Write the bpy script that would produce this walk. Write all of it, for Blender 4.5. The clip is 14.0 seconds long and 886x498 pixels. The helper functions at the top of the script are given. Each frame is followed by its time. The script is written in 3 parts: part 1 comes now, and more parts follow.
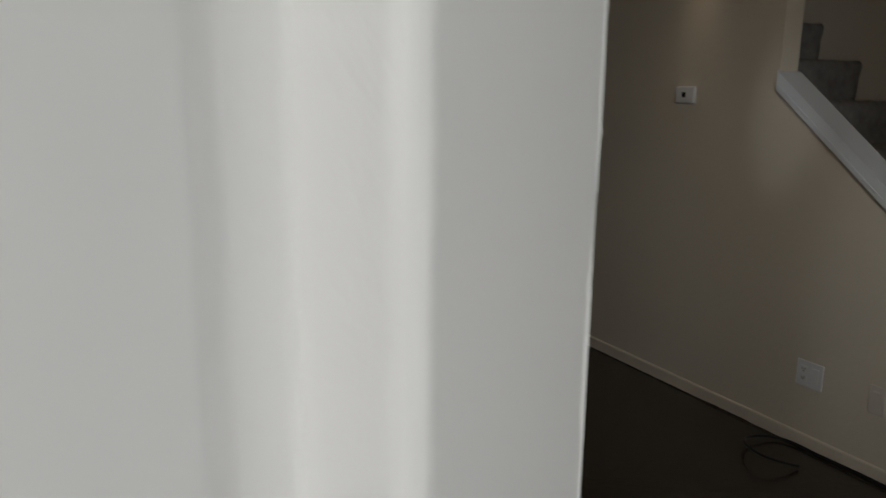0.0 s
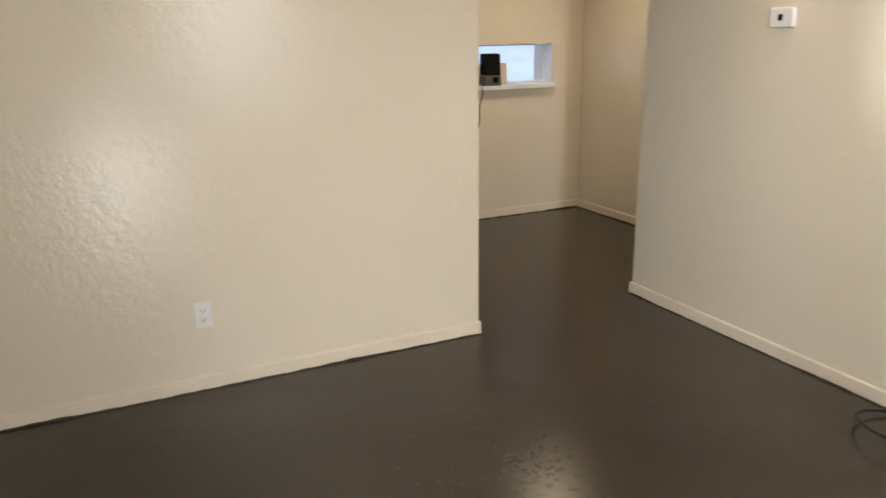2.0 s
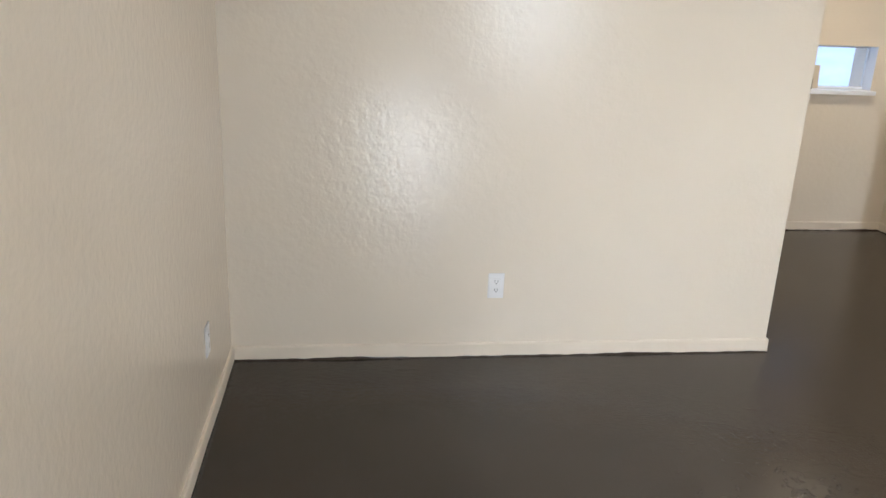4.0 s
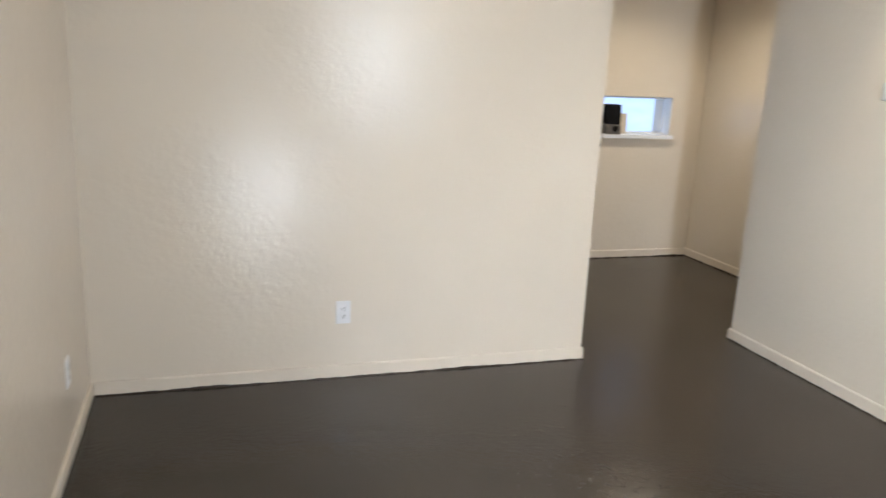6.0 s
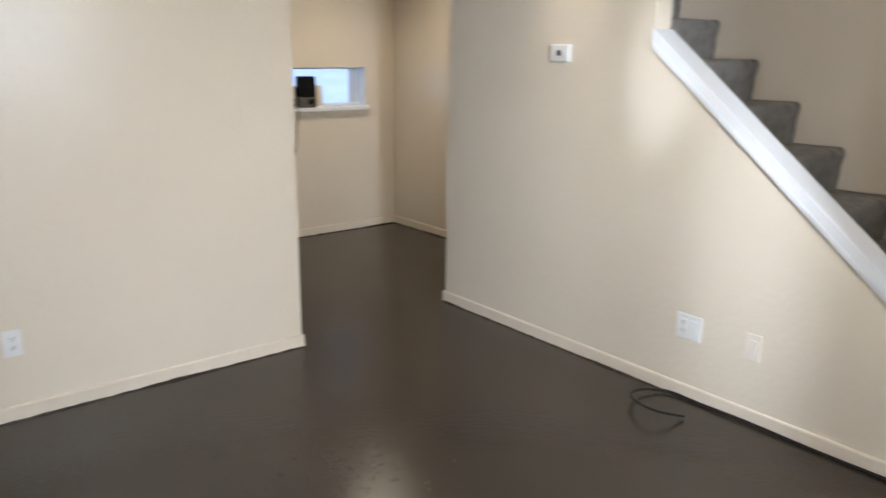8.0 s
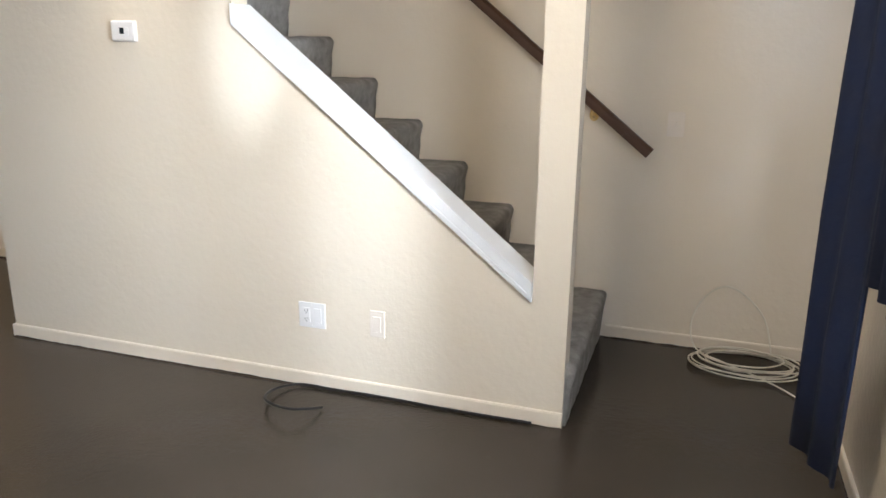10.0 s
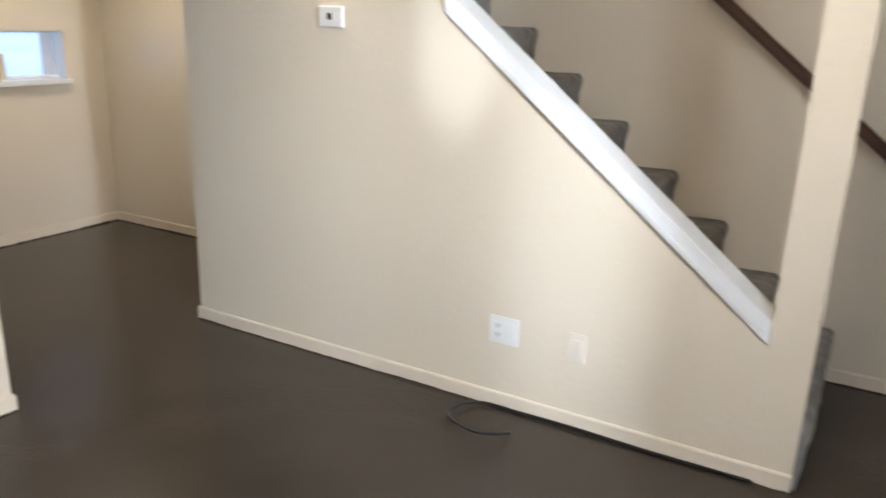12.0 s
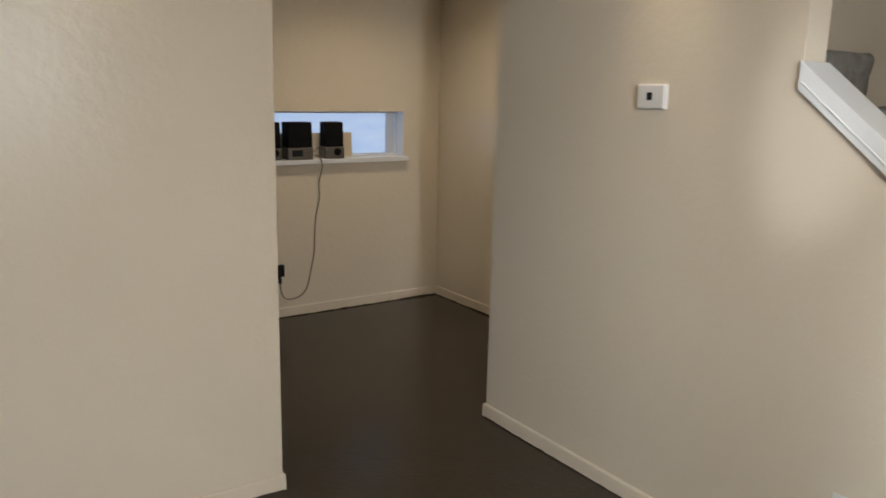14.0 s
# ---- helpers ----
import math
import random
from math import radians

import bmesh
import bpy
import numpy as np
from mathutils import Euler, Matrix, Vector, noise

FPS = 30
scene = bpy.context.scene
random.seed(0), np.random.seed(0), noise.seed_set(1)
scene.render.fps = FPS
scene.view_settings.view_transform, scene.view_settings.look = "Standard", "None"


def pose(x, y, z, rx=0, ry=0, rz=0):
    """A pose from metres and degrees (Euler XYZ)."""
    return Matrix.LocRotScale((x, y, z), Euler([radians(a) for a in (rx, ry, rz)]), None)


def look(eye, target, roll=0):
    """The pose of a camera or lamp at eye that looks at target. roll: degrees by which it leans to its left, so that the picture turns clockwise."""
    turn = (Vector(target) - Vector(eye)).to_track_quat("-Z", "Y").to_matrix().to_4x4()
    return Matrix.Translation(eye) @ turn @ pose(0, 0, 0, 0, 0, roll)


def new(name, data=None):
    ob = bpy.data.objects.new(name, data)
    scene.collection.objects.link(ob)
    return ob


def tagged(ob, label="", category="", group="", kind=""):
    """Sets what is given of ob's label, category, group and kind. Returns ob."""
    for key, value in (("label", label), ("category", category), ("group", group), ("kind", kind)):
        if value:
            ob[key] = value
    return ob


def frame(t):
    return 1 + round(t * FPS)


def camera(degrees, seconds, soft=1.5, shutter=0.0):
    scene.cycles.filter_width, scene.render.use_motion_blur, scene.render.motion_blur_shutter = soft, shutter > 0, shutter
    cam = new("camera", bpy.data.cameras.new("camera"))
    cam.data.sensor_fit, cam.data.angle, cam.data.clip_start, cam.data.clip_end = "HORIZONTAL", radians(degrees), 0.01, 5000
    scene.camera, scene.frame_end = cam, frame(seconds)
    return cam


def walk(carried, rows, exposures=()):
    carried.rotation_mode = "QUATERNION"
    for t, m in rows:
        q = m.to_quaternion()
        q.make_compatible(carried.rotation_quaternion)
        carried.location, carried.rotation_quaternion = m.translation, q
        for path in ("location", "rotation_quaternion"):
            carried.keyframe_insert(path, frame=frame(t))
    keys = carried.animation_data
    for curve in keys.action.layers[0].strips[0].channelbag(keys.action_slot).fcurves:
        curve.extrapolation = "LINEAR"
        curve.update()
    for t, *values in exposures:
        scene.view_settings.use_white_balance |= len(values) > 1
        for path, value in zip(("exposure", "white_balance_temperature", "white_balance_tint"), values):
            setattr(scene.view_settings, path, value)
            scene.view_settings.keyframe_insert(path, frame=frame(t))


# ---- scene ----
cam = camera(60.5, 14.0, 1.5, 0.4)
PATH = [
    (0, (-1.786, -3.564, 1.539), (-0.872, -1.836, 1.118), 0.7),
    (0.2, (-1.735, -3.530, 1.501), (-0.766, -1.830, 1.089), 0.1),
    (0.4, (-1.715, -3.534, 1.539), (-0.685, -1.878, 1.096), 1.3),
    (0.6, (-1.672, -3.473, 1.525), (-0.585, -1.856, 1.076), 0.9),
    (1.0, (-1.632, -3.424, 1.500), (-0.532, -1.808, 0.986), 2.2),
    (1.4, (-1.576, -3.329, 1.475), (-0.602, -1.678, 0.906), 2.8),
    (1.7, (-1.558, -3.210, 1.484), (-0.702, -1.535, 0.914), 0.9),
    (2, (-1.716, -3.128, 1.481), (-0.88, -1.398, 0.924), -0.8),
    (2.5, (-1.794, -3.021, 1.488), (-1.181, -1.196, 0.945), -1.5),
    (3, (-1.866, -2.974, 1.471), (-1.442, -1.108, 0.888), -0.7),
    (3.5, (-1.897, -3.056, 1.502), (-1.59, -1.178, 0.886), 1.0),
    (3.7, (-1.986, -3.055, 1.479), (-1.73, -1.167, 0.869), 2.4),
    (5.8, (-1.952, -3.497, 1.537), (-1.467, -1.615, 1.062), 2.6),
    (6, (-1.957, -3.497, 1.523), (-1.361, -1.646, 1.058), 2.7),
    (6.5, (-1.962, -3.493, 1.524), (-1.168, -1.716, 1.064), 3.0),
    (7, (-1.956, -3.468, 1.525), (-1.054, -1.749, 1.044), 3.2),
    (7.5, (-1.868, -3.425, 1.524), (-0.881, -1.759, 1.024), 2.7),
    (8, (-1.809, -3.33, 1.523), (-0.58, -1.838, 1.012), 0.8),
    (8.5, (-1.768, -3.197, 1.501), (-0.222, -2.047, 0.967), -1.3),
    (9, (-1.717, -3.141, 1.508), (-0.015, -2.244, 0.963), -0.6),
    (9.2, (-1.671, -3.147, 1.515), (0.069, -2.318, 0.98), -0.2),
    (11.3, (-1.663, -2.81, 1.514), (0.179, -2.338, 0.895), 1.0),
    (11.5, (-1.639, -2.768, 1.525), (0.176, -2.21, 0.899), 1.3),
    (12, (-1.493, -2.725, 1.505), (0.175, -1.783, 0.93), 1.9),
    (12.5, (-1.376, -2.574, 1.507), (0.109, -1.347, 0.969), -0.0),
    (13, (-1.231, -2.531, 1.519), (0.114, -1.14, 1.013), -0.6),
    (13.5, (-1.035, -2.537, 1.531), (0.187, -1.024, 1.067), 0.8),
    (14, (-1.03, -2.519, 1.511), (0.082, -0.907, 1.103), 1.3),
]
# the front door's hinge, swing and width
DOOR_X, DOOR_Y, DOOR_TURN, DOOR_W = -2.2985, -3.919, 39.6, 0.90
EXPOSURES = [(0, -3.3, 6900, 10), (0.2, -3.0, 7000, 10), (0.5, -2.65, 7300, 10), (0.7, -1.95, 7600, 10), (1.0, -1.3, 7800, 10),
             (1.5, -0.5, 7650, 10), (2.0, -0.3, 7200, 10), (2.6, -0.05, 6700, 10), (3.0, 0.0, 6250, 10), (6.0, 0.0, 6200, 10),
             (7.5, -0.3, 6250, 10), (9.0, 0.15, 6150, 10), (11.3, 0.28, 6250, 10), (12.5, -0.3, 6400, 10), (14.0, -0.9, 7000, 10)]
walk(cam, [(t, look(eye, target, roll)) for t, eye, target, roll in PATH], EXPOSURES)

# ---- plan, in metres ----
XE, XB, XF = -2.47, 1.068, 2.105          # side wall, stair wall face, far wall
YA, YC, YG = 0.012, 2.11, -3.69           # dividing wall face, hall end wall, front wall
BT = 0.11                                 # stair wall thickness
YB = 0.133                                # far end of the stair wall
ZC = 2.44                                 # ceiling
RISE, RUN, NOSE_Y, NOSE_Z = 0.206, 0.2525, -2.70, 0.250
DOOR_L, DOOR_R, DOOR_H = -2.40, -1.22, 2.05

# ---- world and lights ----
world = bpy.data.worlds.new("sky")
scene.world = world
world.use_nodes = True
wn = world.node_tree.nodes
sky = wn.new("ShaderNodeTexSky")
sky.sky_type, sky.sun_disc, sky.sun_elevation, sky.sun_rotation = "NISHITA", False, radians(40), radians(200)
world.node_tree.links.new(sky.outputs[0], wn["Background"].inputs[0])
wn["Background"].inputs[1].default_value = 0.12


def lamp(name, kind, energy, color, m, **settings):
    data = bpy.data.lights.new(name, kind)
    data.energy, data.color = energy, color
    if kind == "AREA":
        data.shape = "RECTANGLE"
        data.size, data.size_y = settings["size"], settings["size_y"]
        if "spread" in settings:
            data.spread = radians(settings["spread"])
    if kind == "SPOT":
        data.spot_size, data.spot_blend, data.shadow_soft_size = radians(settings["cone"]), settings["blend"], settings["soft"]
    if kind == "POINT":
        data.shadow_soft_size = settings["soft"]
    ob = new(name, data)
    ob.matrix_world = m
    return ob


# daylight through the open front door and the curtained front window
lamp("door_daylight", "AREA", 56, (0.88, 0.94, 1.0), look((-1.40, -4.30, 0.22), (-1.4, 0, 0.6)), size=0.6, size_y=0.65)
lamp("door_sky", "AREA", 22, (0.92, 0.96, 1.0), look((-1.95, -4.75, 1.9), (-1.8, -3.5, 1.4)), size=0.7, size_y=0.7, spread=70)
lamp("window_daylight", "AREA", 95, (0.86, 0.93, 1.0), look((-0.15, -3.74, 1.55), (0.6, -1.0, 0.8)), size=1.2, size_y=1.1)
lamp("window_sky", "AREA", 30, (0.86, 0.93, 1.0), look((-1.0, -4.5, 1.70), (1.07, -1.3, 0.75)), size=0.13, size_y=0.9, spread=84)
# added spot inside the room that makes the bright patch on the stair wall
lamp("stair_wall_patch_spot", "SPOT", 330, (0.84, 0.92, 1.0), look((-1.40, -3.62, 1.70), (1.068, -1.31, 1.42)) @ Matrix.Diagonal((0.42, 1, 1, 1)), cone=14.5, blend=1.0, soft=0.02)
# ceiling lamps
lamp("hall_bulb", "SPOT", 112, (1.0, 0.85, 0.64), look((1.30, 1.22, 2.405), (1.28, 1.16, 0)), cone=150, blend=1.0, soft=0.11)
# unseen fill, added to warm and brighten the front room
lamp("room_fill", "POINT", 21, (1.0, 0.82, 0.58), pose(-0.15, -2.35, 2.20), soft=0.20)
lamp("downlight_bulb", "SPOT", 28, (1.0, 0.82, 0.6), look((0.93, -0.78, 2.40), (1.02, -0.78, 0.6)), cone=46, blend=0.9, soft=0.03)
# added fill high in the stairwell, without a fixture
lamp("stair_fill", "POINT", 10, (1.0, 0.86, 0.68), pose(1.65, -0.2, 4.5), soft=0.1)


# ---- materials ----
def material(name, rough=0.5, metal=0.0):
    m = bpy.data.materials.new(name)
    m.use_nodes = True
    b = m.node_tree.nodes["Principled BSDF"]
    b.inputs["Roughness"].default_value, b.inputs["Metallic"].default_value = rough, metal
    return m, m.node_tree, b


def grain(name, c1, c2, scale=3.0, rough=(0.4, 0.5), bump=(), metal=0.0, stretch=(1, 1, 1), speck=0.0, spec=0.5, patch=0.0):
    """Two colours mixed by soft noise, rough varied by another, and bumps given as (scale, strength, distance)."""
    m, t, b = material(name, rough[0], metal)
    n, link = t.nodes, t.links.new
    b.inputs["Specular IOR Level"].default_value = spec
    co, mp = n.new("ShaderNodeTexCoord"), n.new("ShaderNodeMapping")
    mp.inputs["Scale"].default_value = stretch
    link(co.outputs["Object"], mp.inputs["Vector"])
    big, fine, mix = n.new("ShaderNodeTexNoise"), n.new("ShaderNodeTexNoise"), n.new("ShaderNodeMix")
    mix.data_type = "RGBA"
    big.inputs["Scale"].default_value, big.inputs["Detail"].default_value = scale, 2
    fine.inputs["Scale"].default_value, fine.inputs["Detail"].default_value = scale * 14, 3
    link(mp.outputs[0], big.inputs["Vector"]), link(mp.outputs[0], fine.inputs["Vector"])
    add = n.new("ShaderNodeMath")
    add.operation = "MULTIPLY_ADD"
    add.inputs[1].default_value = speck
    link(fine.outputs[0], add.inputs[0]), link(big.outputs[0], add.inputs[2])
    ramp = n.new("ShaderNodeMapRange")
    ramp.inputs[1].default_value, ramp.inputs[2].default_value = 0.22 + speck * 0.4, 0.78 + speck * 0.6
    link(add.outputs[0], ramp.inputs[0]), link(ramp.outputs[0], mix.inputs["Factor"])
    mix.inputs["A"].default_value, mix.inputs["B"].default_value = (*c1, 1), (*c2, 1)
    link(mix.outputs["Result"], b.inputs["Base Color"])
    rr = n.new("ShaderNodeMapRange")
    rr.inputs[1].default_value, rr.inputs[2].default_value, rr.inputs[3].default_value, rr.inputs[4].default_value = 0.2, 0.8, *rough
    patches = n.new("ShaderNodeTexNoise")
    patches.inputs["Scale"].default_value, patches.inputs["Detail"].default_value = patch or scale, 2
    link(mp.outputs[0], patches.inputs["Vector"])
    link(patches.outputs[0], rr.inputs[0]), link(rr.outputs[0], b.inputs["Roughness"])
    last = None
    for s, strength, dist in bump:
        bn, bu = n.new("ShaderNodeTexNoise"), n.new("ShaderNodeBump")
        bn.inputs["Scale"].default_value, bn.inputs["Detail"].default_value = s, 3
        bu.inputs["Strength"].default_value, bu.inputs["Distance"].default_value = strength, dist
        link(mp.outputs[0], bn.inputs["Vector"]), link(bn.outputs[0], bu.inputs["Height"])
        if last:
            link(last.outputs[0], bu.inputs["Normal"])
        last = bu
    if last:
        link(last.outputs[0], b.inputs["Normal"])
    return m


def plain(name, c, rough=0.5, metal=0.0):
    return grain(name, c, tuple(v * 0.88 for v in c), 9, (rough, min(1, rough + 0.08)), ((160, 0.15, 0.001),), metal)


WALL = grain("cream_wall_paint", (0.75, 0.675, 0.572), (0.71, 0.635, 0.535), 1.3, (0.22, 0.255), ((80, 0.28, 0.002), (32, 0.30, 0.006)), patch=20)
TRIM = grain("cream_trim_paint", (0.75, 0.675, 0.572), (0.70, 0.62, 0.525), 6, (0.35, 0.5), ((40, 0.35, 0.003),))
WHITE = grain("white_gloss_paint", (0.79, 0.815, 0.86), (0.75, 0.775, 0.82), 5, (0.3, 0.4), ((60, 0.15, 0.002),))
DOORP = grain("white_door_paint", (0.80, 0.79, 0.77), (0.76, 0.75, 0.73), 4, (0.36, 0.48), ((420, 0.45, 0.0009), (150, 0.35, 0.0012), (20, 0.12, 0.004)), stretch=(1, 1, 0.4))
CEIL = grain("ceiling_paint", (0.78, 0.75, 0.69), (0.74, 0.71, 0.65), 3, (0.7, 0.8), ((90, 0.4, 0.004),))
FLOOR = grain("brown_floor_paint", (0.043, 0.0335, 0.0265), (0.036, 0.028, 0.022), 1.6, (0.20, 0.26), ((110, 0.22, 0.002), (42, 0.12, 0.004)), spec=0.38)
CARPET = grain("grey_carpet", (0.20, 0.192, 0.186), (0.42, 0.40, 0.385), 16, (0.9, 1.0), ((260, 1.0, 0.008), (60, 0.6, 0.01)), speck=0.5, spec=0.1)
RAIL = grain("brown_rail_wood", (0.075, 0.030, 0.014), (0.045, 0.018, 0.009), 10, (0.35, 0.5), ((60, 0.2, 0.002),), stretch=(1, 0.15, 0.15))
BRASS = plain("brass", (0.72, 0.52, 0.22), 0.25, 1.0)
PLASTIC = plain("white_plastic", (0.82, 0.82, 0.83), 0.35)
CREAMPL = plain("cream_plastic", (0.76, 0.69, 0.62), 0.4)
SLOT = plain("dark_slot", (0.03, 0.03, 0.03), 0.5)
BLACK = grain("black_speaker_cloth", (0.006, 0.006, 0.007), (0.012, 0.012, 0.013), 20, (0.8, 0.9), ((500, 0.5, 0.001),), spec=0.08)
GREY = plain("grey_plastic", (0.11, 0.10, 0.093), 0.4)
SCREEN = plain("dark_display", (0.015, 0.02, 0.025), 0.15)
BLACKC = plain("black_cable_rubber", (0.005, 0.005, 0.006), 0.55)
WHITEC = plain("white_cable_jacket", (0.68, 0.64, 0.55), 0.5)
GREYC = plain("grey_cord", (0.22, 0.19, 0.15), 0.5)
BLUE = grain("navy_curtain_velvet", (0.003, 0.008, 0.032), (0.005, 0.014, 0.055), 8, (0.8, 0.95), ((400, 0.5, 0.002), (30, 0.3, 0.01)), speck=0.3)
CARD = grain("beige_card", (0.62, 0.55, 0.44), (0.56, 0.49, 0.39), 8, (0.7, 0.8), ((80, 0.2, 0.001),))
PAPER = grain("off_white_mat", (0.55, 0.51, 0.45), (0.45, 0.41, 0.36), 20, (0.9, 1.0), ((200, 0.8, 0.003),), speck=0.4)
STONE = grain("grey_concrete", (0.36, 0.35, 0.33), (0.28, 0.27, 0.26), 3, (0.8, 0.9), ((50, 0.4, 0.004),))
GLASS, gt, gb = material("window_glass", 0.05)
gb.inputs["Transmission Weight"].default_value, gb.inputs["IOR"].default_value = 1.0, 1.1
BULB, bt, bb = material("glowing_lamp_glass", 0.4)
bb.inputs["Emission Color"].default_value, bb.inputs["Emission Strength"].default_value = (1, 0.80, 0.52, 1), 14
GLOW, ot, ob_ = material("outdoor_brightness", 1.0)
gn, gnoise, gm = ot.nodes, ot.nodes.new("ShaderNodeTexNoise"), ot.nodes.new("ShaderNodeMix")
gm.data_type = "RGBA"
gnoise.inputs["Scale"].default_value, gnoise.inputs["Detail"].default_value = 22, 3
gm.inputs["A"].default_value, gm.inputs["B"].default_value = (0.30, 0.46, 0.78, 1), (0.52, 0.66, 0.92, 1)
ot.links.new(gnoise.outputs[0], gm.inputs["Factor"])
ot.links.new(gm.outputs["Result"], ob_.inputs["Emission Color"])
ob_.inputs["Emission Strength"].default_value = 2.2
ob_.inputs["Base Color"].default_value = (0.1, 0.1, 0.1, 1)


# ---- mesh helpers ----
def link_mesh(name, bm, mat, smooth=False):
    bmesh.ops.recalc_face_normals(bm, faces=bm.faces)
    me = bpy.data.meshes.new(name)
    bm.to_mesh(me)
    bm.free()
    me.materials.append(mat)
    if smooth:
        for p in me.polygons:
            p.use_smooth = True
    return new(name, me)


def part(name, bm, mat, parent, label="", smooth=False):
    ob = link_mesh(name, bm, mat, smooth)
    ob.parent = parent
    return tagged(ob, label)


def thing(name, m, label, category, group="", kind=""):
    ob = new(name)
    ob.matrix_world = m
    ob.empty_display_size = 0.1
    return tagged(ob, label, category, group, kind)


def box(x0, x1, y0, y1, z0, z1, bevel=0.0, into=None, seg=2):
    bm = into or bmesh.new()
    made = bmesh.ops.create_cube(bm, size=1)["verts"]
    for v in made:
        v.co = Vector(((x0 + x1) / 2 + v.co.x * (x1 - x0), (y0 + y1) / 2 + v.co.y * (y1 - y0), (z0 + z1) / 2 + v.co.z * (z1 - z0)))
    if bevel:
        edges = list({e for v in made for e in v.link_edges})
        bmesh.ops.bevel(bm, geom=edges, offset=bevel, segments=seg, affect="EDGES", profile=0.5)
    return bm


def prism(outline, x0, x1, bevel=0.0):
    """An outline in (y, z), drawn out along x."""
    bm = bmesh.new()
    a = [bm.verts.new((x0, y, z)) for y, z in outline]
    b = [bm.verts.new((x1, y, z)) for y, z in outline]
    n = len(outline)
    bm.faces.new(a), bm.faces.new(b)
    for i in range(n):
        bm.faces.new((a[i], a[(i + 1) % n], b[(i + 1) % n], b[i]))
    if bevel:
        bmesh.ops.bevel(bm, geom=bm.edges[:], offset=bevel, segments=2, affect="EDGES", profile=0.5)
    return bm


def smooth_line(points, steps=10, closed=False):
    """Catmull-Rom through the points."""
    p = [Vector(q) for q in points]
    out, n = [], len(p)
    for i in range(n if closed else n - 1):
        if closed:
            a, b, c, d = p[i - 1], p[i], p[(i + 1) % n], p[(i + 2) % n]
        else:
            a, b, c, d = p[max(i - 1, 0)], p[i], p[i + 1], p[min(i + 2, n - 1)]
        for s in range(steps):
            u = s / steps
            out.append(0.5 * ((2 * b) + (c - a) * u + (2 * a - 5 * b + 4 * c - d) * u * u + (3 * b - a - 3 * c + d) * u ** 3))
    if not closed:
        out.append(p[-1])
    return out


def tube(line, radius, sides=8, into=None):
    bm = into or bmesh.new()
    rings, side = [], None
    for i, q in enumerate(line):
        way = (line[min(i + 1, len(line) - 1)] - line[max(i - 1, 0)]).normalized()
        ref = side if side is not None else (Vector((0, 0, 1)) if abs(way.z) < 0.9 else Vector((1, 0, 0)))
        u = (ref - way * ref.dot(way)).normalized()
        side = u
        w = way.cross(u)
        rings.append([bm.verts.new(q + radius * (math.cos(k * math.tau / sides) * u + math.sin(k * math.tau / sides) * w)) for k in range(sides)])
    for a, b in zip(rings, rings[1:]):
        for k in range(sides):
            bm.faces.new((a[k], a[(k + 1) % sides], b[(k + 1) % sides], b[k]))
    bm.faces.new(rings[0]), bm.faces.new(rings[-1])
    return bm


def disc(radius, depth, segs=24):
    bm = bmesh.new()
    bmesh.ops.create_cone(bm, cap_ends=True, segments=segs, radius1=radius, radius2=radius, depth=depth)
    return bm


def wall_with_openings(x0, x1, y0, y1, z0, z1, holes):
    """One wall along x, of one piece, with openings (x0, x1, z0, z1) that go through it."""
    xs = sorted({x0, x1, *(v for h in holes for v in h[:2])})
    zs = sorted({z0, z1, *(v for h in holes for v in h[2:])})
    bm, at = bmesh.new(), {}

    def corner(i, y, k):
        if (i, y, k) not in at:
            at[i, y, k] = bm.verts.new((xs[i], y, zs[k]))
        return at[i, y, k]

    def solid(i, k):
        if not (0 <= i < len(xs) - 1 and 0 <= k < len(zs) - 1):
            return False
        cx, cz = (xs[i] + xs[i + 1]) / 2, (zs[k] + zs[k + 1]) / 2
        return not any(h[0] < cx < h[1] and h[2] < cz < h[3] for h in holes)

    for i in range(len(xs) - 1):
        for k in range(len(zs) - 1):
            if not solid(i, k):
                continue
            for y in (y0, y1):
                bm.faces.new((corner(i, y, k), corner(i + 1, y, k), corner(i + 1, y, k + 1), corner(i, y, k + 1)))
            for side, a, b in ((solid(i - 1, k), (i, k), (i, k + 1)), (solid(i + 1, k), (i + 1, k), (i + 1, k + 1)),
                               (solid(i, k - 1), (i, k), (i + 1, k)), (solid(i, k + 1), (i, k + 1), (i + 1, k + 1))):
                if not side:
                    bm.faces.new((corner(a[0], y0, a[1]), corner(b[0], y0, b[1]), corner(b[0], y1, b[1]), corner(a[0], y1, a[1])))
    return bm


# ---- the setting ----
def structure(name, bm, mat, label, category="wall", bevel=0.0):
    ob = link_mesh(name, bm, mat)
    return tagged(ob, label, category, kind="structure")


structure("floor", box(XE - 0.2, XF + 0.2, YG - 0.02, YC + 0.2, -0.1, 0), FLOOR, "glossy dark brown painted concrete floor", "floor")
structure("ground", box(-400, 400, -400, 400, -0.40, -0.14), STONE, "plain grey concrete ground outside the house", "ground")
structure("door_step", box(-2.6, -1.0, -5.2, YG - 0.022, -0.139, -0.01, 0.01), STONE, "grey concrete step before the front door", "step")

